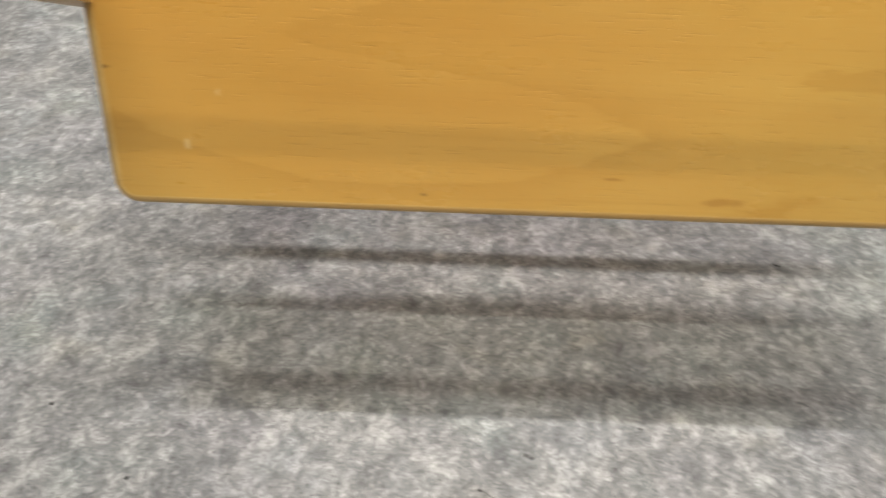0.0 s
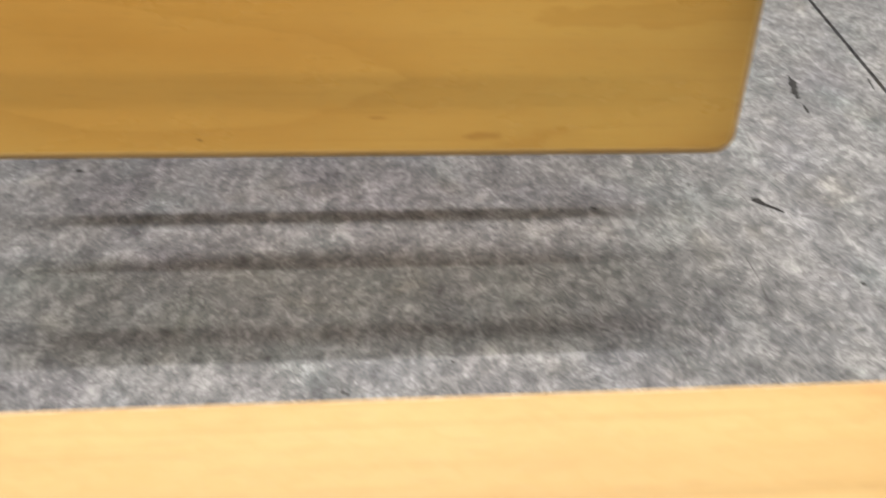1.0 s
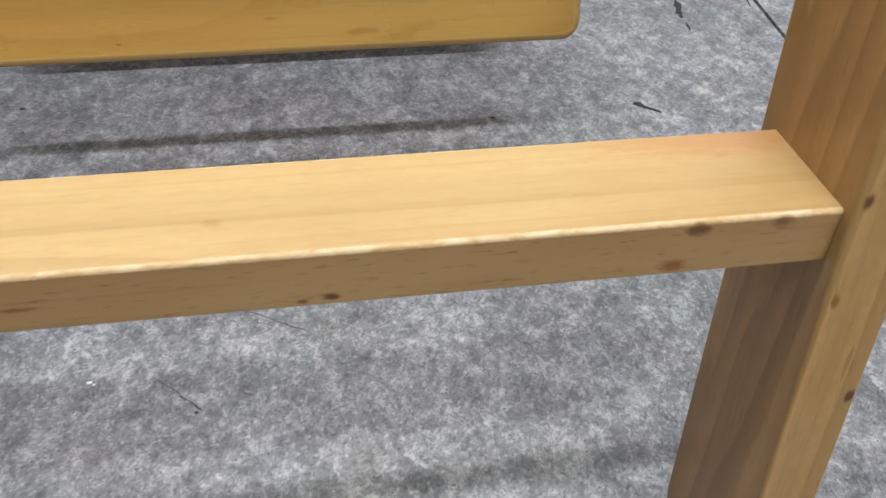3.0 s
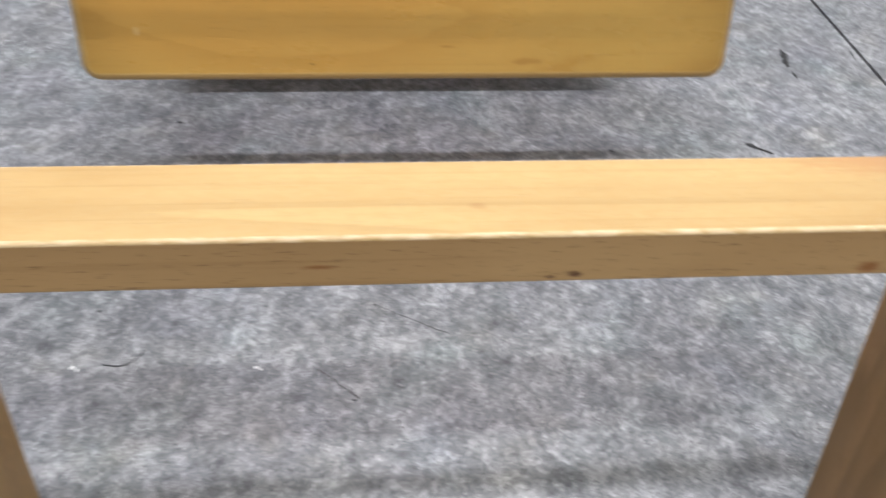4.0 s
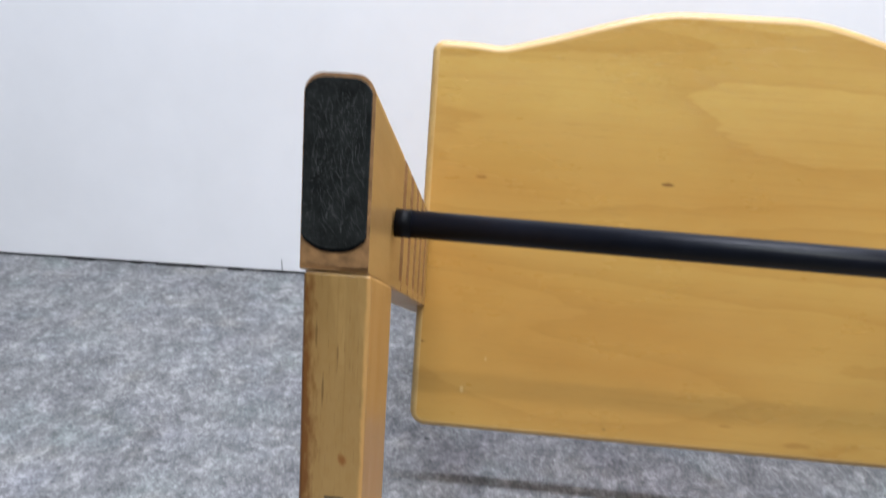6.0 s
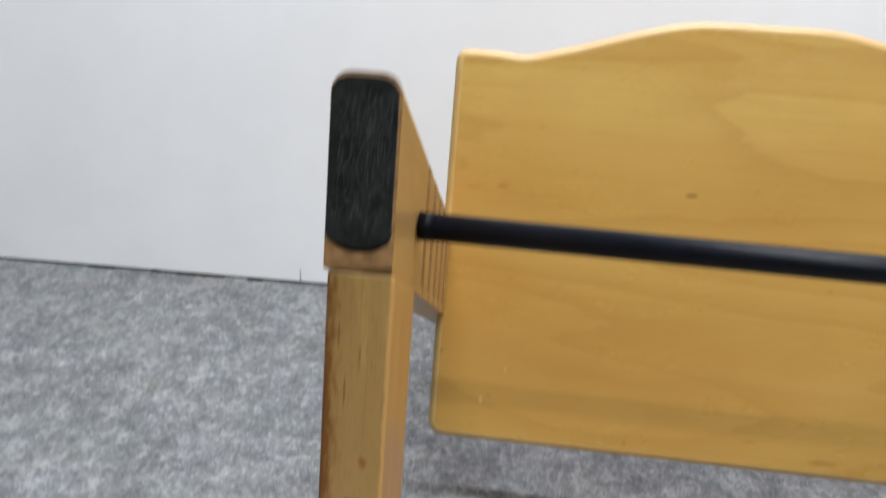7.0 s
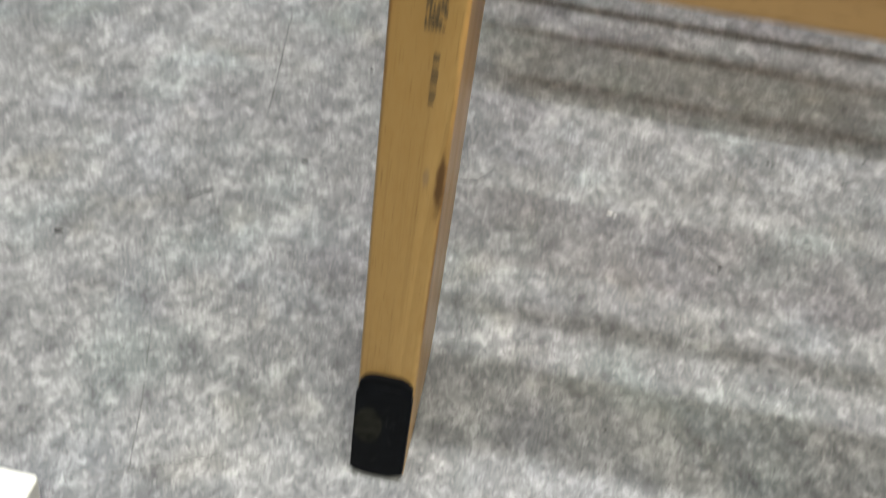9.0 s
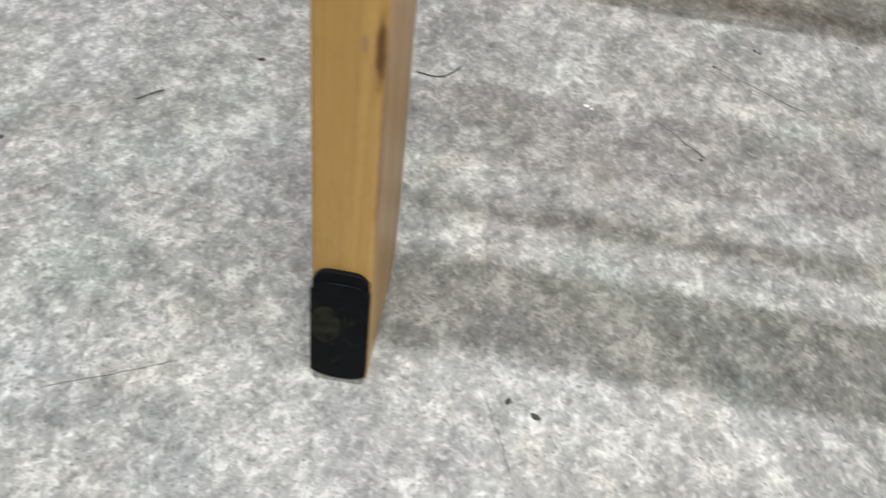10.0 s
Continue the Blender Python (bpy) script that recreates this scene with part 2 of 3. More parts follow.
def prism(points, lo, hi):
    """A bmesh of an outline in x and z, drawn from y = lo to hi."""
    bm = bmesh.new()
    a = [bm.verts.new((x, lo, z)) for x, z in points]
    b = [bm.verts.new((x, hi, z)) for x, z in points]
    bm.faces.new(a), bm.faces.new(b[::-1])
    for i in range(len(points)):
        j = (i + 1) % len(points)
        bm.faces.new((a[i], b[i], b[j], a[j]))
    return bm


def box(x0, x1, y0, y1, z0, z1):
    return prism([(x0, z0), (x1, z0), (x1, z1), (x0, z1)], y0, y1)


def side_frame(y, z, dy, dz):
    """Local x runs along (dy, dz) in the y-z plane, local y along world x."""
    d = Vector((0, dy, dz)).normalized()
    across = Vector((1, 0, 0))
    up = d.cross(across)
    m = Matrix((d, across, up)).transposed().to_4x4()
    m.translation = (0, y, z)
    return m


def in_side(m, points):
    inv = m.inverted()
    return [((inv @ Vector((0, y, z))).x, (inv @ Vector((0, y, z))).z) for y, z in points]


def spot(m, place, radii, strength=0.8, tone=KNOT):
    """A knot, stain or painted lit face at a place in the world; radii along the part's own axes."""
    return (tuple(m.inverted() @ Vector(place)), radii, strength, tone)


# ---- room ----
WALL_SLOPE = 0.037  # the wall stands two degrees askew to the chair
floor = tagged(new("floor"), "grey mottled vinyl sheet floor with one dark seam", "floor", kind="structure")
floor.matrix_basis = pose(0, 0, 0)
part("subfloor", box(-5.2, 5.2, -7.2, 1.2, -0.05, -0.009), M_DARK, floor)
seam = lambda y: 0.488 + 0.034 * (y - 0.55)  # noqa: E731


def sheet(points):
    bm = bmesh.new()
    top = [bm.verts.new((x, y, 0)) for x, y in points]
    low = [bm.verts.new((x, y, -0.009)) for x, y in points]
    bm.faces.new(top), bm.faces.new(low[::-1])
    for i in range(len(points)):
        j = (i + 1) % len(points)
        bm.faces.new((top[i], top[j], low[j], low[i]))
    return bm


part("vinyl_sheet", sheet([(-5.2, -7.2), (seam(-7.2) - 0.0026, -7.2), (seam(1.2) - 0.0026, 1.2), (-5.2, 1.2)]), M_FLOOR, floor)
part("vinyl_sheet", sheet([(seam(-7.2) + 0.0016, -7.2), (5.2, -7.2), (5.2, 1.2), (seam(1.2) + 0.0016, 1.2)]), M_FLOOR, floor)

wall = tagged(new("wall_north"), "white painted wall of butted boards with a dark gap at the floor", "wall", kind="structure")
WALL_M = pose(0, 0.862, 0, 0, 0, math.degrees(math.atan(WALL_SLOPE)))
wall.matrix_basis = WALL_M
part("wall_core", box(-5.2, 5.2, 0.012, 0.12, 0.0, 2.9), M_DARK, wall, m=WALL_M)
part("wall_board", box(-5.2, 5.2, 0, 0.012, 0.0035, 2.9), M_WALL, wall, m=WALL_M, bevel=0.0008, segments=2)
part("joint", box(-0.4495, -0.4487, -0.0004, 0.002, 0.0036, 0.021), M_DARK, wall, "short dark board joint", WALL_M)
part("dirt_lump", box(-0.668, -0.652, -0.0015, 0.004, 0.0, 0.0042), M_DIRT, wall, "dark lump of dirt in the gap", WALL_M, 0.001, 2)
for x0, x1, high in ((-0.762, -0.722, 0.0038), (-0.632, -0.56, 0.0042), (-0.528, -0.505, 0.0034)):
    r = random.Random(int(-1000 * x0))
    steps = max(8, int((x1 - x0) / 0.003))
    rim = [(x0 + (x1 - x0) * k / steps, high * r.uniform(0.45, 1.0) * min(1.0, 3 * k / steps + 0.3, 3 - 3 * k / steps + 0.3)) for k in range(steps + 1)]
    part("grime", prism([(x0, -0.0002), (x1, -0.0002)] + rim[::-1], -0.0018, 0.003), M_DIRT, wall, "dark grime in the gap at the floor", WALL_M)
# unseen walls and ceiling close the room, grey to limit bounced light
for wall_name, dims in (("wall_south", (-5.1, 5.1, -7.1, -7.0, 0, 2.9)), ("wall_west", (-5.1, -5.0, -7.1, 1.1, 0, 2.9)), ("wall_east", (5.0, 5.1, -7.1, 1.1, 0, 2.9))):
    tagged(part(wall_name, box(*dims), M_FAR_WALL), "unseen wall closing the room, grey to limit bounced light", "wall", kind="structure")
tagged(part("ceiling", box(-5.2, 5.2, -7.2, 1.2, 2.9, 3.0), M_CEIL), "unseen ceiling, grey to limit bounced light", "ceiling", kind="structure")

# ---- the chair, lying on its back ----
SLOPE = -0.553  # of the uprights, in y and z
LEG_IN, LEG_OUT = 0.187, 0.2102
RIGHT_IN, RIGHT_OUT = 0.198, 0.2225
front = lambda z: 0.0165 + 0.2 * z  # noqa: E731


def meet(c, g, line0):
    """Where y = c + g * z crosses the line z = line0 + SLOPE * y."""
    z = (line0 + SLOPE * c) / (1 - SLOPE * g)
    return (c + g * z, z)


TOP0, LOW0 = 0.486, 0.412
chair = tagged(new("high_chair"), "lacquered beech high chair lying on its back, legs upright", "chair")
chair.matrix_basis = pose(0.005, 0.35, 0)


def build_leg(inner, outer, spots, seed, label, tone, figure, streaks, lean=0.0):
    m = side_frame(0.05, 0.17, 0.2, 1.0)
    outline = [(front(0), 0.0), (0.066, 0.0), (0.08, 0.007), (0.0875, 0.024), meet(0.084, 0.165, LOW0), meet(0.0165, 0.2, LOW0)]
    lo, hi = sorted((inner, outer))
    mat = wood("leg_beech", tone, (0.22, 0.125, 0.036), [spot(m, *s) for s in spots], seed, figure, 13.0, 15.0, 0.35, streaks, sharp=1.3, bands=0.2, fleck=(90, 1800), along=1.2, saw=True, mottle=0.3)
    bm = prism(in_side(m, [(y, z - 0.0006 if z > 0.3 else z) for y, z in outline]), lo, hi)
    for v in bm.verts:
        v.co.y += lean * (0.2 - v.co.x) / 0.37 * (1.0 if abs(v.co.y) > 0.2 else 0.15)
    return part("leg", bm, mat, chair, label, m, 0.0017, 3)


def build_upright(inner, outer, seed, yaw):
    turn = pose(inner, 0.09, 0) @ pose(0, 0, 0, 0, 0, yaw) @ pose(-inner, -0.09, 0)
    m = side_frame(0.3, 0.26, 1.0, SLOPE)
    side = 1 if outer > inner else -1
    back = inner + side * 0.0105
    end_low, end_top = meet(0.0165, 0.2, LOW0), meet(0.0165, 0.2, TOP0)
    foot = (LOW0 / -SLOPE, 0.0)
    n = Vector((-SLOPE, 1.0)).normalized()
    wide = (TOP0 - LOW0) / math.hypot(1, SLOPE)
    far_top = (foot[0] + n.x * wide, foot[1] + n.y * wide)
    outline = [end_low, foot, far_top, end_top]
    outer += side * 0.0012
    lo, hi = sorted((back, outer))
    bm = prism(in_side(m, outline), lo, hi)
    # strips that stand between the shelf grooves on the inner face
    cuts = [None] + [0.097 + 0.034 * k for k in range(19)]
    lo, hi = sorted((back, inner))
    for k in range(len(cuts)):
        a = [end_low, end_top] if cuts[k] is None else [meet(cuts[k] + 0.0137, 0.247, LOW0), meet(cuts[k] + 0.0137, 0.247, TOP0)]
        b = [meet(cuts[k + 1], 0.247, LOW0), meet(cuts[k + 1], 0.247, TOP0)] if k + 1 < len(cuts) else [foot, far_top]
        strip = prism(in_side(m, [a[0], b[0], b[1], a[1]]), lo, hi)
        tmp = bpy.data.meshes.new("strip")
        strip.to_mesh(tmp)
        strip.free()
        bm.from_mesh(tmp)
        bpy.data.meshes.remove(tmp)
    # the grooves end short of the lower face
    lo, hi = sorted((back, inner + side * 0.0004))
    rail = prism(in_side(m, [meet(0.0165, 0.2, LOW0 - 0.0003), (foot[0], -0.0002), (foot[0] + n.x * 0.005, foot[1] + n.y * 0.005), meet(0.0165, 0.2, LOW0 + 0.0057)]), lo, hi)
    tmp = bpy.data.meshes.new("rail")
    rail.to_mesh(tmp)
    rail.free()
    bm.from_mesh(tmp)
    bpy.data.meshes.remove(tmp)
    # round the long upper edges
    high = min(v.co.z for v in bm.verts)
    edge = {round(outer, 5), round(inner, 5)}
    bmesh.ops.recalc_face_normals(bm, faces=bm.faces)
    long_edges = [e for e in bm.edges if all(abs(v.co.z - high) < 1e-5 and round(v.co.y, 5) in edge for v in e.verts)]
    bmesh.ops.bevel(bm, geom=long_edges, offset=0.0068, segments=7, profile=0.5, affect="EDGES")
    mat = wood("upright_beech", (0.52, 0.32, 0.112), BEECH_DARK, (), seed, 0.2, 5.0, 24.0, 0.05, 0.9)
    ob = part("upright", bm, mat, chair, "grooved beech upright", turn @ m)
    ob.data.materials.append(M_GROOVE)
    for f in ob.data.polygons:
        if abs(f.normal.x) > 0.5 and f.center.x > -0.26 and abs(f.normal.y) < 0.2:
            f.material_index = 1
    return ob


leg_left = build_leg(-LEG_IN + 0.0012, -LEG_OUT, [
    # inner face painted a brighter orange, standing in for light falling on it
    ((-0.1858, 0.08, 0.36), (0.24, 0.0017, 0.2), 0.8, (0.54, 0.3, 0.095)),
    ((-0.1937, 0.0752, 0.2928), (0.0026, 0.0016, 0.004), 0.85, STREAK),
    ((-0.2106, 0.0745, 0.294), (0.09, 0.006, 0.03), 1.0, (0.17, 0.066, 0.013)),
    ((-0.2106, 0.052, 0.19), (0.05, 0.0026, 0.03), 0.7, (0.19, 0.08, 0.018)),
    ((-0.1873, 0.045, 0.142), (0.012, 0.0016, 0.006), 0.95, (0.09, 0.04, 0.01)),
    ((-0.2017, 0.08, 0.318), (0.007, 0.0004, 0.004), 0.7, (0.12, 0.06, 0.02)),
    ((-0.1967, 0.083, 0.333), (0.005, 0.0004, 0.004), 0.6, (0.12, 0.06, 0.02)),
    ((-0.2047, 0.085, 0.34), (0.006, 0.0004, 0.004), 0.6, (0.12, 0.06, 0.02)),
    ((-0.1855, 0.040, 0.105), (0.045, 0.001, 0.006), 0.6, (0.14, 0.06, 0.014)),
    ((-0.1921, 0.046, 0.145), (0.0035, 0.0013, 0.004), 0.55, (0.2, 0.14, 0.09)),
], 3.1, "beech leg with a printed bar code and brown streaks", (0.465, 0.295, 0.108), 0.3, 1.9, 0.0024)
leg_right = build_leg(RIGHT_IN, RIGHT_OUT, [
    ((0.2015, 0.0558, 0.1967), (0.003, 0.0018, 0.004), 0.85, STREAK),
    ((0.2195, 0.0473, 0.1541), (0.0032, 0.002, 0.004), 0.95, KNOT),
    ((0.2015, 0.0629, 0.2322), (0.003, 0.002, 0.004), 0.9, KNOT),
    ((0.214, 0.05, 0.17), (0.008, 0.001, 0.004), 0.5, STREAK),
], 7.7, "beech leg with small brown knots", (0.5, 0.297, 0.115), 0.6, 1.0)
up_left = build_upright(-LEG_IN, -LEG_OUT, 1.3, 0.86)
up_right = build_upright(RIGHT_IN, RIGHT_OUT, 5.9, 1.4)

# felt pads on the ends of the uprights, rubber feet on the legs
FRONT_M = side_frame(0.0165, 0.0, 0.2, 1.0)  # local x up the front faces, local y across, local -z towards the viewer


def rounded(w, h0, h1, arch_top, arch_low, n=14):
    """An outline, x up and y across, of a plate whose ends are bowed by the arches."""
    pts = []
    for i in range(n + 1):
        s = math.sin(math.pi * (i / n - 0.5))
        pts.append((h1 - arch_top * abs(s) ** 5, s * w))
    for i in range(n + 1):
        s = -math.sin(math.pi * (i / n - 0.5))
        pts.append((h0 + arch_low * abs(s) ** 2.6, s * w))
    return pts


def plate(outline, z0, z1, cx):
    bm = bmesh.new()
    a = [bm.verts.new((x, y + cx, z0)) for x, y in outline]
    b = [bm.verts.new((x, y + cx, z1)) for x, y in outline]
    bm.faces.new(a), bm.faces.new(b[::-1])
    for i in range(len(outline)):
        j = (i + 1) % len(outline)
        bm.faces.new((a[i], b[i], b[j], a[j]))
    return bm


def scratches(owner, cx, half, h0, h1, z, count, seed):
    """Fine pale scratches and lint on a dark face."""
    r = random.Random(seed)
    bm = bmesh.new()
    for _ in range(count):
        x, y = r.uniform(h0, h1), cx + r.uniform(-half, half)
        turn, long, bow = r.gauss(0.05, 0.85), r.uniform(0.0006, 0.0055), r.uniform(-0.15, 0.15)
        w, rows = r.choice((0.00003, 0.00004, 0.00006)), []
        for i in range(6):
            a = turn + bow * i
            rows.append([bm.verts.new((x, y - w, z)), bm.verts.new((x, y + w, z))])
            x, y = x + math.cos(a) * long / 5, y + math.sin(a) * long / 5
            if not (h0 < x < h1 and abs(y - cx) < half):
                break
        for p, q in zip(rows, rows[1:]):
            bm.faces.new((p[0], p[1], q[1], q[0]))
        for v in [v for p in rows for v in p if not v.link_faces]:
            bm.verts.remove(v)
    ob = part("scuffed_lint", bm, M_LINT, owner if owner.parent == chair else owner.parent, "pale scratches", FRONT_M)
    ob["kind"] = "stuff"
    return ob


UP = 1 / math.cos(math.atan(0.2))
for inner, outer, leg, upright in ((-LEG_IN, -LEG_OUT, leg_left, up_left), (RIGHT_IN, RIGHT_OUT, leg_right, up_right)):
    mid, half = (inner + outer) / 2, abs(outer - inner) / 2
    pad = part("felt_pad", plate(rounded(half - 0.0002, 0.3706 * UP, 0.428 * UP, 0.0045, 0.0045), 0.0, -0.0022, mid - 0.0009), M_FELT, upright, "worn black felt pad", FRONT_M, 0.0008, 2)
    part("end_grain", plate(rounded(half + 0.0004, 0.3642 * UP, 0.4294 * UP, 0.0062, 0.0006), 0.0, -0.0006, mid + (0.0004 if outer > 0 else -0.0004)), M_END, upright, "darkened end grain", FRONT_M)
    scratches(pad, mid, half - 0.0022, 0.3755 * UP, 0.4235 * UP, -0.00235, 430, int(outer * 1000))
    part("pad_rim", plate(rounded(half - 0.0007, 0.3693 * UP, 0.38 * UP, 0.001, 0.0045), 0.0, -0.0012, mid - 0.0009), M_RUBBER, upright, "black rubber rim", FRONT_M, 0.0005, 2)
    if outer < 0:
        mid += 0.0021  # the leg leans in towards its foot
        ring = [(0.0315 + 0.0098 * math.cos(radians(12 * k)), mid - 0.0057 + 0.0058 * math.sin(radians(12 * k))) for k in range(30)]
        part("rubbed_patch", plate(ring, -0.0026, -0.00275, 0.0), M_RUBBED, leg, "round grey rubbed patch", FRONT_M)
    foot = part("rubber_foot", plate(rounded(half - 0.0004, 0.0018, 0.0535, 0.005, 0.003), 0.002, -0.0026, mid - 0.0004), M_RUBBER, leg, "worn black rubber foot", FRONT_M, 0.0012, 2)
    scratches(leg, mid, half - 0.002, 0.006, 0.044, -0.00275, 18, 50 + int(outer * 1000))
    part("foot_lip", plate(rounded(half - 0.0011, 0.044, 0.0585, 0.0045, 0.0), 0.001, -0.0021, mid - 0.0002), M_RUBBER, leg, "black rubber lip", FRONT_M, 0.0007, 2)

# crossbar between the legs
BAR_M = pose(0.005, 0.0885, 0.2162)
bar_spots = [((0.153, 0.0653, 0.2239), (0.0042, 0.0024, 0.0028), 0.9, (0.13, 0.055, 0.016)), ((0.179, 0.0653, 0.2241), (0.0042, 0.0024, 0.0025), 0.8, (0.17, 0.075, 0.022)),
    ((0.147, 0.0655, 0.2100), (0.0042, 0.004, 0.0026), 0.85, STREAK), ((0.044, 0.0655, 0.2100), (0.0026, 0.004, 0.0015), 0.9, KNOT),
    ((0.036, 0.0655, 0.2090), (0.0018, 0.004, 0.0009), 0.7, KNOT), ((-0.041, 0.0675, 0.2150), (0.0075, 0.004, 0.0009), 0.8, STREAK),
    ((0.012, 0.0830, 0.2262), (0.0035, 0.0018, 0.003), 0.3, STREAK), ((0.182, 0.1085, 0.2242), (0.046, 0.0115, 0.006), 1.0, (0.39, 0.215, 0.082))]
M_BAR = wood("crossbar_beech", (0.475, 0.33, 0.14), (0.27, 0.16, 0.05), [spot(BAR_M, *s) for s in bar_spots], 2.9, 0.42, 12.0, 11.0, 0.16, 1.3, rough=0.45, sharp=3.0, bands=0.2, along=0.6, saw=True, mottle=0.22)
M_WORN = wood("worn_edge_beech", (0.46, 0.315, 0.135), BEECH_DARK, [spot(BAR_M, *s) for s in bar_spots], 6.0, 0.1, 5.0, 22.0, 0.4, 0.5, 0.6, worn=0.6)
# front and back faces: finer flecks, and a darker base painted in for shade
M_BAR_SIDE = wood("crossbar_shaded_side_beech", (0.45, 0.28, 0.12), (0.24, 0.125, 0.04), [spot(BAR_M, *s) for s in bar_spots], 3.7, 0.2, 6.0, 30.0, 0.55, 1.3, rough=0.45, fleck=(150, 1350))
bar_side = [(-0.0237, -0.0095), (0.0215, -0.013), (0.0236, 0.0077), (-0.0222, 0.0106)]
bm = bmesh.new()
ends = []
for x in (-LEG_IN - 0.007, RIGHT_IN - 0.003):
    ends.append([bm.verts.new((x, y, z)) for y, z in bar_side])
bm.faces.new(ends[0]), bm.faces.new(ends[1][::-1])
for i in range(4):
    bm.faces.new((ends[0][i], ends[1][i], ends[1][(i + 1) % 4], ends[0][(i + 1) % 4]))
bmesh.ops.recalc_face_normals(bm, faces=bm.faces)
bm.normal_update()
bm.faces.ensure_lookup_table()
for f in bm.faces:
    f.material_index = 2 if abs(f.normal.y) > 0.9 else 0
low = sum(v.co.z for v in bm.verts) / 8
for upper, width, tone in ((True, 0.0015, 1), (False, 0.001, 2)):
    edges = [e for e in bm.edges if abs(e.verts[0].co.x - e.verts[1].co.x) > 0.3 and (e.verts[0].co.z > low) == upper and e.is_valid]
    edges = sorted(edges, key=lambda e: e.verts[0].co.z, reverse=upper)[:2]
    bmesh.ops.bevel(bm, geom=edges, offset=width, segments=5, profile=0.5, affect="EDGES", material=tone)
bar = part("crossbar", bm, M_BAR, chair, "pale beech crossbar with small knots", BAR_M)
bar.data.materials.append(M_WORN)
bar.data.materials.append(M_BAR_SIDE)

# steel rods, the second one behind the plate
ROD_R = 0.006


def rod_shape():
    bm = bmesh.new()
    bmesh.ops.create_cone(bm, cap_ends=True, segments=32, radius1=ROD_R, radius2=ROD_R, depth=RIGHT_IN + LEG_IN)
    return bm


rod = part("steel_rod", rod_shape(), M_ROD, chair, "black enamelled steel rod", pose((RIGHT_IN - LEG_IN) / 2, 0.153, 0.3565, 0, 90.38, 0), smooth=True)
for f in rod.data.polygons:
    f.use_smooth = len(f.vertices) == 4
part("steel_rod", rod_shape(), M_ROD, chair, "black enamelled steel rod", pose((RIGHT_IN - LEG_IN) / 2, 0.425, 0.207, 0, 90, 0), smooth=True)
bm = bmesh.new()
bmesh.ops.create_cone(bm, cap_ends=True, segments=32, radius1=ROD_R + 0.00018, radius2=ROD_R + 0.00018, depth=0.007)
for cx in (-LEG_IN + 0.0036, RIGHT_IN - 0.0036):
    part("collar", bm.copy(), M_RUBBER, rod, "", pose(cx, 0.153, 0.3565 - 0.0066 * (cx - (RIGHT_IN - LEG_IN) / 2), 0, 90.38, 0))
bm.free()
for collar in rod.children:
    for f in collar.data.polygons:
        f.use_smooth = len(f.vertices) == 4

# moulded plywood plate held in the grooves
PW, PT = 0.1955, 0.013
up_v = Vector((0, 0.247, 1.0)).normalized()
plate_m = Matrix((Vector((1, 0, 0)), up_v, Vector((1, 0, 0)).cross(up_v))).transposed().to_4x4()
plate_m.translation = (-0.001, 0.3055, 0.147)  # local x across, local y up the plate, local z towards the viewer
K = math.hypot(1, 0.247)


def plate_outline():
    """Straight lower edge with round corners, and an upper edge that swells in the middle."""
    pts = []

    def arc(cx, cy, r, a0, a1, n=8):
        for i in range(n + 1):
            a = radians(a0 + (a1 - a0) * i / n)
            pts.append((cx + r * math.cos(a), cy + r * math.sin(a)))

    h = (0.404 - 0.147) * K
    arc(PW - 0.011, 0.011, 0.011, -90, 0)
    arc(PW - 0.008, h - 0.007, 0.008, 0, 90, 6)
    for i in range(121):
        x = 0.176 - 0.352 * i / 120
        s = min(1.0, max(0.0, (0.155 - abs(x)) / 0.125))
        pts.append((x, h + 0.001 - 0.0016 * math.exp(-((abs(x) - 0.15) / 0.014) ** 2) + 0.0258 * K * (s * s * (3 - 2 * s)) ** 0.9))
    arc(-PW + 0.008, h - 0.007, 0.008, 90, 180, 6)
    arc(-PW + 0.011, 0.011, 0.011, 180, 270)
    return pts


plate_spots = [((-0.0610, 0.3115, 0.1560), (0.0017, 0.0012, 0.004), 0.9, KNOT), ((-0.1580, 0.3475, 0.3200), (0.004, 0.0014, 0.004), 0.55, STREAK),
    ((-0.0360, 0.3495, 0.3230), (0.0042, 0.0013, 0.004), 0.75, (0.14, 0.055, 0.014)), ((-0.1945, 0.3205, 0.2070), (0.006, 0.0012, 0.006), 0.9, KNOT),
    ((-0.1610, 0.3125, 0.1760), (0.0013, 0.0026, 0.004), 0.4, PALE), ((0.0690, 0.3085, 0.1580), (0.01, 0.002, 0.004), 0.35, STREAK),
    ((-0.1460, 0.3195, 0.1980), (0.001, 0.002, 0.004), 0.3, PALE), ((0.0200, 0.3105, 0.1670), (0.004, 0.0008, 0.004), 0.4, STREAK)]
M_PLATE = wood("plate_birch", VENEER, VENEER_DARK, [spot(plate_m, *s) for s in plate_spots], 4.4, 0.5, 9.0, 11.0, 0.12, 1.0, 0.3, 2.6, 0.5, along=1.9, saw=True, mottle=0.14, waver=0.75)
bm = bmesh.new()
outline = plate_outline()
a = [bm.verts.new((x, y, 0)) for x, y in outline]
b = [bm.verts.new((x, y, -PT)) for x, y in outline]
bm.faces.new(a), bm.faces.new(b[::-1])
for i in range(len(outline)):
    j = (i + 1) % len(outline)
    bm.faces.new((a[i], b[i], b[j], a[j]))
foot_plate = part("foot_plate", bm, M_PLATE, chair, "yellowed birch plywood plate with a wavy edge", plate_m, 0.005, 5, angle=50, edge=M_PLY)
for f in foot_plate.data.polygons:
    f.material_index = 1 if len(f.vertices) == 4 else 0
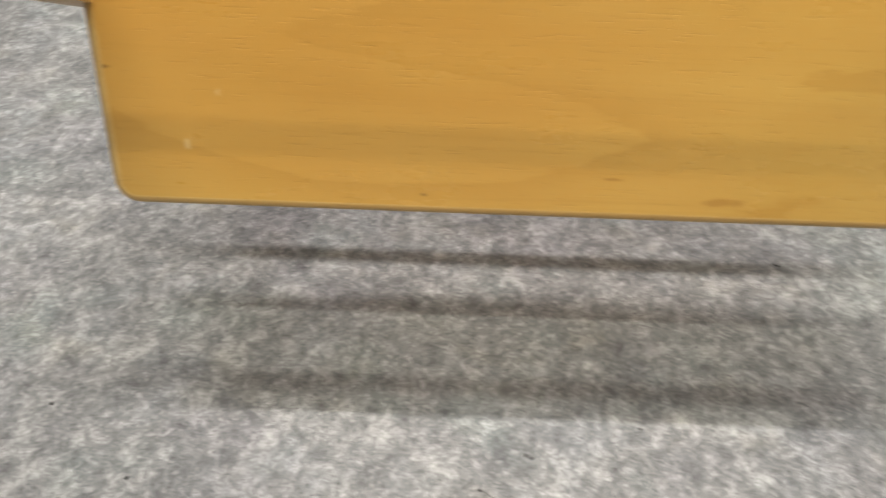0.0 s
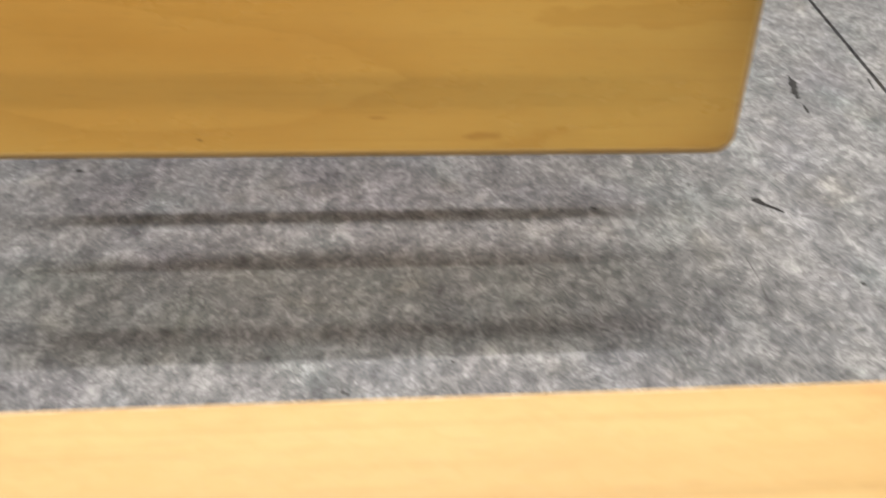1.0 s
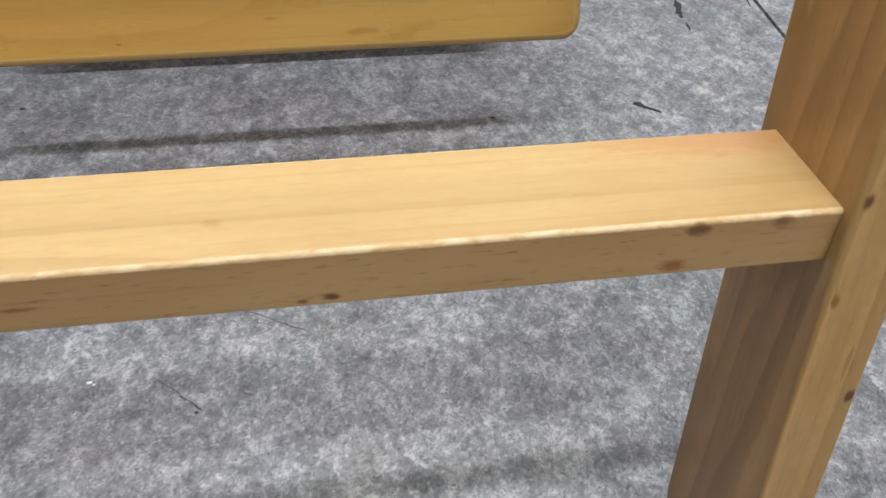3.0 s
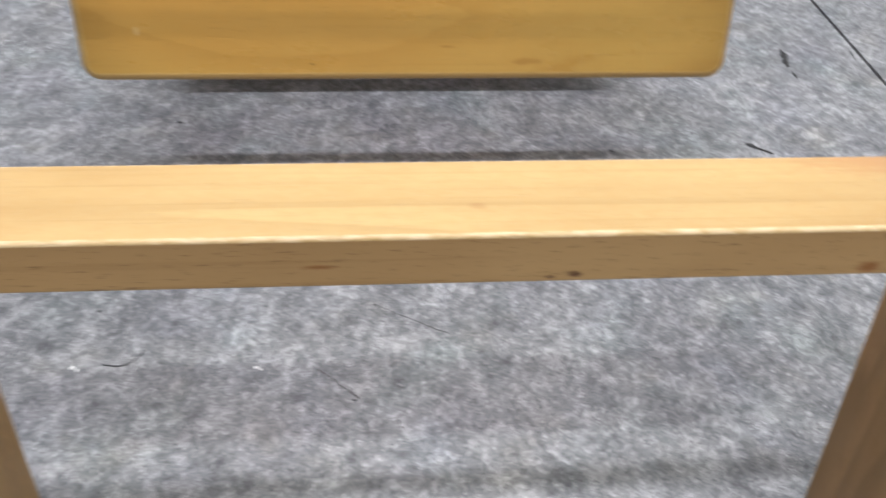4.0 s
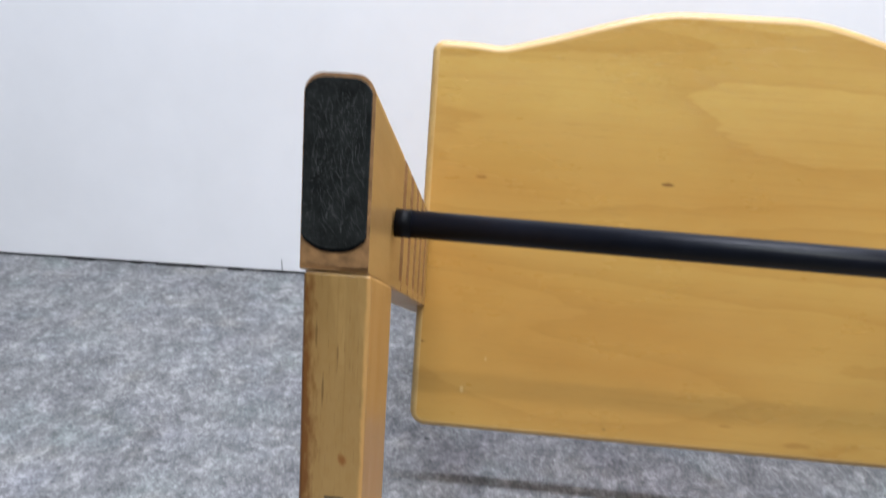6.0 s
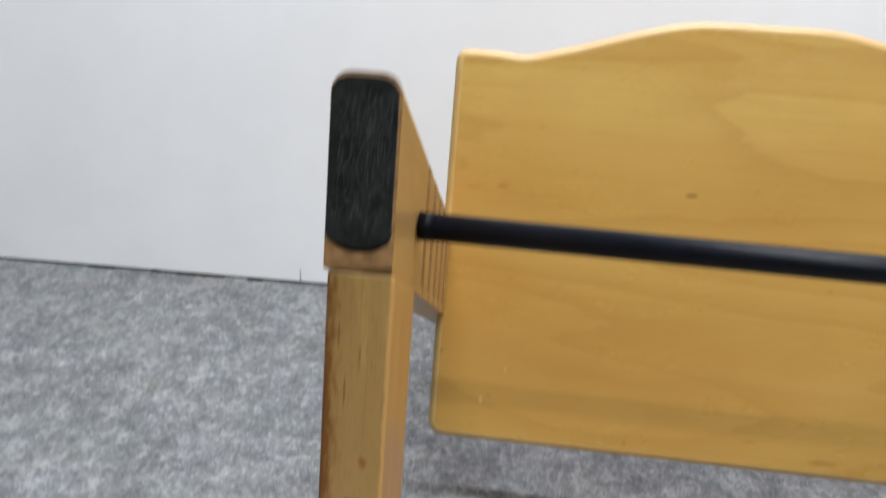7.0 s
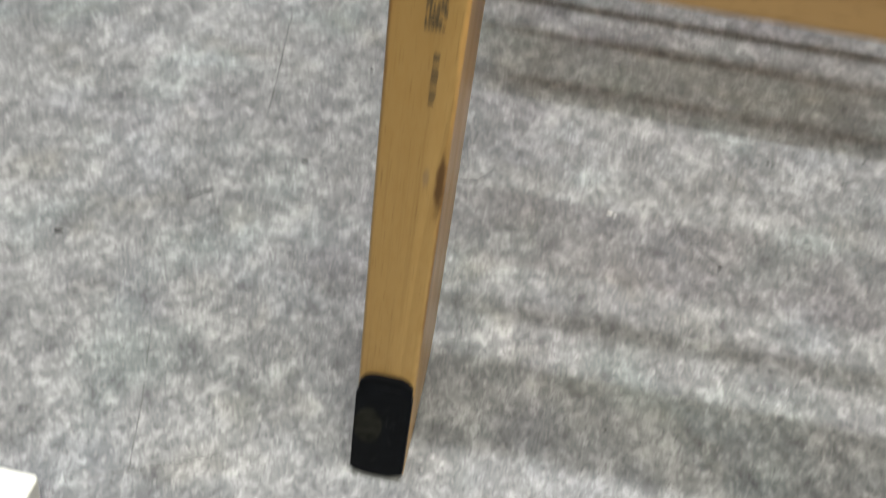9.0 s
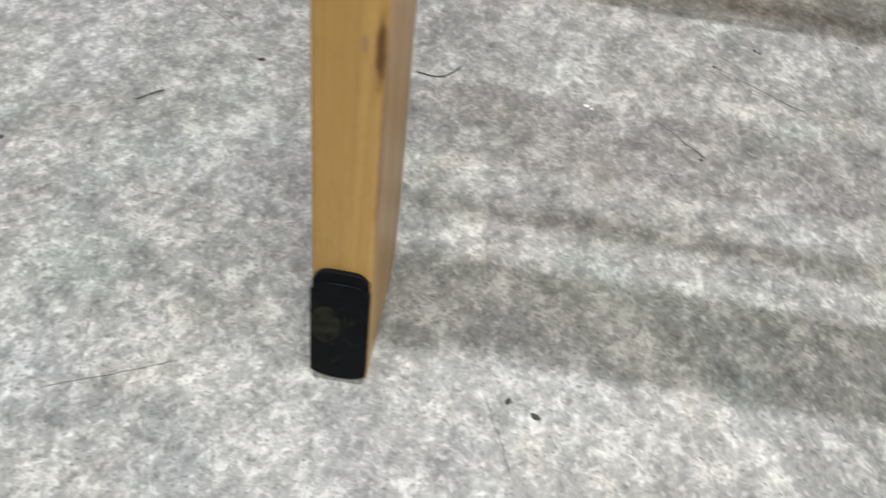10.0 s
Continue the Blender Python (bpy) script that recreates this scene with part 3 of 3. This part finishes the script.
# the seat plate stands behind it in further grooves, its lower edge clear of the floor
seat_plate = part("seat_plate", bmesh.new(), M_PLATE, chair, "yellowed birch plywood seat", Matrix.Translation((0, 0.231, -0.089)) @ plate_m, 0.005, 5, angle=50)
seat_plate.data = foot_plate.data
# an unseen backrest, added low between the uprights' far ends to shade the floor
bm = bmesh.new()
rows = []
for k in range(13):
    x = -LEG_IN + (RIGHT_IN + LEG_IN) * k / 12
    bow = 0.013 * (1 - (2 * k / 12 - 1) ** 2)
    rows.append([bm.verts.new((x, y, z - bow)) for y, z in ((0.6, 0.0915), (0.725, 0.0224), (0.731, 0.0329), (0.606, 0.102))])
for p, q in zip(rows, rows[1:]):
    for i in range(4):
        bm.faces.new((p[i], p[(i + 1) % 4], q[(i + 1) % 4], q[i]))
bm.faces.new(rows[0]), bm.faces.new(rows[-1][::-1])
part("backrest", bm, M_PLATE, chair, "unseen bowed plywood backrest that shades the floor", Matrix(), 0.003, 3)

# stamped bar code and two unreadable lines on the left leg's face
rng = random.Random(5)


def stamp(name, bars, material, label):
    bm = bmesh.new()
    for h0, h1, x0, x1 in bars:
        vs = [bm.verts.new((h, x, -0.00015)) for h, x in ((h0, x0), (h1, x0), (h1, x1), (h0, x1))]
        bm.faces.new(vs)
    ob = part(name, bm, material, leg_left, label, FRONT_M)
    ob["kind"] = "stuff"
    return ob


bars, h = [], 0.2302 * UP
while h < 0.278 * UP:
    step = rng.choice((0.0006, 0.0009, 0.0013, 0.0019))
    bars += [(h, h + step, x0, x0 + 0.00365) for x0 in (-0.1996, -0.19585)]
    h += step + rng.choice((0.0004, 0.0006, 0.0009))
stamp("bar_code", bars, M_INK, "dark printed bar code")
bars = []
for lane in range(6):
    h, x = 0.1925 * UP, -0.1981 + lane * 0.00105
    while h < 0.219 * UP:
        step = rng.choice((0.0005, 0.0009, 0.0014, 0.0022))
        if rng.random() < 0.85:
            bars.append((h, h + step, x, x + rng.choice((0.0005, 0.0008, 0.00105))))
        h += step + rng.choice((0.0, 0.0003, 0.0006))
h = 0.170 * UP
while h < 0.187 * UP:
    step = rng.choice((0.0012, 0.0022))
    bars.append((h, h + step, -0.1944, -0.1927 + 0.0004 * rng.random()))
    h += step + rng.choice((0.0008, 0.0016))
stamp("stamped_line", bars, M_INK_FAINT, "faint unreadable stamped characters")


# ---- small things on the floor ----
def hair(points, radius=0.00042, material=None):
    """A fine thread through points on the floor."""
    curve = bpy.data.curves.new("hair", "CURVE")
    curve.dimensions, curve.bevel_depth, curve.bevel_resolution = "3D", radius, 1
    s = curve.splines.new("NURBS")
    s.points.add(len(points) - 1)
    for p, (x, y) in zip(s.points, points):
        p.co = (x, y, radius, 1)
    s.use_endpoint_u, s.order_u = True, 3
    tmp = bpy.data.objects.new("hair", curve)
    scene.collection.objects.link(tmp)
    data = bpy.data.meshes.new_from_object(tmp.evaluated_get(bpy.context.evaluated_depsgraph_get()))
    bpy.data.objects.remove(tmp)
    data.materials.clear()
    data.materials.append(material or M_HAIR)
    return new("hair", data)


for pts in (((-0.337, 0.155), (-0.332, 0.160), (-0.326, 0.165)), ((-0.198, 0.212), (-0.188, 0.2095), (-0.180, 0.213), (-0.174, 0.223))):
    tagged(hair(pts), "short dark hair lying on the vinyl floor", "hair", "hairs on the floor")


def crumb(x, y, size, stretch=1.0, turn=0.0, material=None, seed=1):
    """A small irregular lump."""
    r = random.Random(seed)
    bm = bmesh.new()
    bmesh.ops.create_icosphere(bm, subdivisions=2, radius=size)
    for v in bm.verts:
        v.co *= 0.75 + 0.5 * r.random()
        v.co.x *= stretch
        v.co.z *= 0.45
    return part("crumb", bm, material or M_DIRT, m=pose(x, y, size * 0.3, 0, 0, turn), smooth=True)


DARK_CRUMBS = ((-0.284, 0.2015, 0.0012, 1.6, 20), (-0.04, 0.178, 0.0009, 1.2, 0), (-0.127, 0.018, 0.0011, 1.5, 60), (-0.1155, 0.0135, 0.0012, 1.6, 150), (0.0008, 0.2795, 0.001, 1.1, 0),
    (-0.39, 0.1135, 0.0014, 1.7, 10), (0.349, 0.357, 0.0013, 1.2, 0), (-0.002, 0.281, 0.0011, 1.1, 40), (-0.028, 0.259, 0.0009, 1.2, 0), (-0.212, 0.259, 0.0011, 1.0, 0),
    (0.063, 0.301, 0.0008, 1.3, 0), (-0.268, 0.304, 0.0012, 1.1, 0), (0.18, 0.44, 0.001, 2.0, 160), (-0.2, 0.492, 0.001, 2.0, 0), (-0.1, 0.06, 0.0006, 1.0, 0), (0.045, 0.275, 0.0006, 1.0, 0))
for k, (x, y, size, stretch, turn) in enumerate(DARK_CRUMBS):
    tagged(crumb(x, y, size, stretch, turn, seed=k), "tiny dark crumb of dirt on the vinyl floor", "crumb", "crumbs on the floor")
for k, (x, y, size) in enumerate(((-0.102, 0.206, 0.0011), (-0.099, 0.2045, 0.0007), (-0.216, 0.21, 0.0012), (-0.2125, 0.208, 0.0009))):
    tagged(crumb(x, y, size, 1.4, 30 * k, M_PALE, 40 + k), "tiny pale chip lying on the vinyl floor", "crumb", "pale chips on the floor")


def flake(points, height, seed):
    """A torn sliver of dark stuff along a bent line."""
    r = random.Random(seed)
    bm = bmesh.new()
    rows = []
    fine = []
    for (x0, y0, w0), (x1, y1, w1) in zip(points, points[1:]):
        fine += [(x0 + (x1 - x0) * k / 4 + r.uniform(-1, 1) * w0 * 0.25, y0 + (y1 - y0) * k / 4 + r.uniform(-1, 1) * w0 * 0.25, (w0 + (w1 - w0) * k / 4) * r.uniform(0.45, 1.0)) for k in range(4)]
    points = fine + [points[-1]]
    for i, (x, y, w) in enumerate(points):
        a, b = points[max(0, i - 1)], points[min(len(points) - 1, i + 1)]
        d = Vector((b[0] - a[0], b[1] - a[1])).normalized()
        u, v = w * r.uniform(0.6, 1.1), w * r.uniform(0.6, 1.1)
        rows.append([bm.verts.new((x - d.y * u, y + d.x * u, 0.0001)), bm.verts.new((x + r.uniform(-1, 1) * w * 0.3, y, height * (0.6 + 0.6 * r.random()))), bm.verts.new((x + d.y * v, y - d.x * v, 0.0001))])
    for p, q in zip(rows, rows[1:]):
        for i in range(2):
            bm.faces.new((p[i], p[i + 1], q[i + 1], q[i]))
        bm.faces.new((p[0], q[0], q[2], p[2]))
    bm.faces.new(rows[0]), bm.faces.new(rows[-1][::-1])
    return part("splinter", bm, M_DIRT)


tagged(flake([(0.304, 0.448, 0.0016), (0.3065, 0.4465, 0.005), (0.3105, 0.443, 0.0044), (0.3135, 0.4395, 0.0016), (0.3235, 0.4325, 0.0006)], 0.0016, 2), "dark torn splinter of dirt on the vinyl floor", "splinter")
tagged(flake([(0.4065, 0.628, 0.0008), (0.406, 0.617, 0.0042), (0.4015, 0.598, 0.0048), (0.3985, 0.588, 0.001)], 0.0012, 3), "dark scuffed splinter of dirt beside the seam", "splinter")
tagged(flake([(0.400, 0.577, 0.0008), (0.4, 0.571, 0.003), (0.399, 0.564, 0.0008)], 0.001, 4), "dark crumb of dirt beside the seam", "splinter")
tagged(flake([(0.482, 0.622, 0.0005), (0.4805, 0.61, 0.0014), (0.479, 0.603, 0.0005)], 0.0008, 5), "dark speck of dirt beside the seam", "splinter")


def scratch(points, width):
    """A thin scuffed line on the vinyl."""
    bm = bmesh.new()
    r = random.Random(int(1000 * abs(points[0][0])))
    fine = []
    for (x0, y0), (x1, y1) in zip(points, points[1:]):
        for i in range(8):
            s = i / 8
            fine.append((x0 + (x1 - x0) * s + r.uniform(-1, 1) * width * 0.5, y0 + (y1 - y0) * s + r.uniform(-1, 1) * width * 0.5))
    fine.append(points[-1])
    rows = []
    for i, (x, y) in enumerate(fine):
        a, b = fine[max(0, i - 1)], fine[min(len(fine) - 1, i + 1)]
        d = Vector((b[0] - a[0], b[1] - a[1])).normalized()
        w = width * (0.3 + 0.7 * r.random()) * (0.25 if i in (0, len(fine) - 1) else 1)
        rows.append([bm.verts.new((x - d.y * w / 2, y + d.x * w / 2, 0.00012)), bm.verts.new((x + d.y * w / 2, y - d.x * w / 2, 0.00012))])
    for p, q in zip(rows, rows[1:]):
        bm.faces.new((p[0], p[1], q[1], q[0]))
    return part("scratch", bm, M_SCUFF, floor)


for pts, width in ((((-0.064, 0.203), (-0.05, 0.192), (-0.037, 0.179)), 0.0015), (((-0.137, 0.019), (-0.13, 0.004), (-0.122, -0.015)), 0.0007), (((-0.31, -0.011), (-0.285, 0.0), (-0.262, 0.011)), 0.0007),
    (((-0.369, 0.261), (-0.335, 0.2455), (-0.306, 0.226)), 0.0009), (((-0.0285, 0.2605), (-0.006, 0.246), (0.026, 0.228)), 0.0011), (((-0.319, 0.239), (-0.328, 0.29), (-0.34, 0.357)), 0.0008),
    (((0.276, 0.39), (0.278, 0.36), (0.273, 0.328)), 0.0008), (((0.032, 0.424), (0.036, 0.40), (0.047, 0.364)), 0.0005), (((-0.12, 0.317), (-0.118, 0.311), (-0.115, 0.304)), 0.0008),
    (((0.324, 0.432), (0.345, 0.424), (0.372, 0.42)), 0.0006), (((0.32, 0.62), (0.36, 0.625), (0.40, 0.625)), 0.0009), (((0.255, 0.47), (0.28, 0.455), (0.305, 0.446)), 0.0006),
    (((-0.3196, 0.0685), (-0.306, 0.028), (-0.2968, -0.0057)), 0.00035), (((-0.2121, 0.0097), (-0.22, 0.0), (-0.2278, -0.0088)), 0.0004)):
    scratch(pts, width)


# white plastic fitting on the floor
def white_fitting(x, y, turn):
    base = tagged(new("plastic_fitting"), "small white plastic fitting standing on the floor", "fitting")
    base.matrix_basis = pose(x, y, 0, 0, 0, turn)
    m = base.matrix_basis
    part("body", prism([(-0.025, 0.007), (0.0195, 0.007), (0.025, 0.031), (-0.025, 0.032)], -0.025, 0.025), M_PLASTIC, base, "", m, 0.0022, 3)
    for px, py in ((0.0145, 0.0135), (0.0145, 0.0), (0.0145, -0.016), (-0.0175, -0.016), (-0.0175, 0.016)):
        bm = bmesh.new()
        bmesh.ops.create_cone(bm, cap_ends=True, segments=20, radius1=0.0058, radius2=0.0064, depth=0.0115)
        part("foot", bm, M_PLASTIC, base, "", m @ pose(px, py, 0.00575), 0.002, 3)
    return base


white_fitting(-0.3395, -0.052, 0)
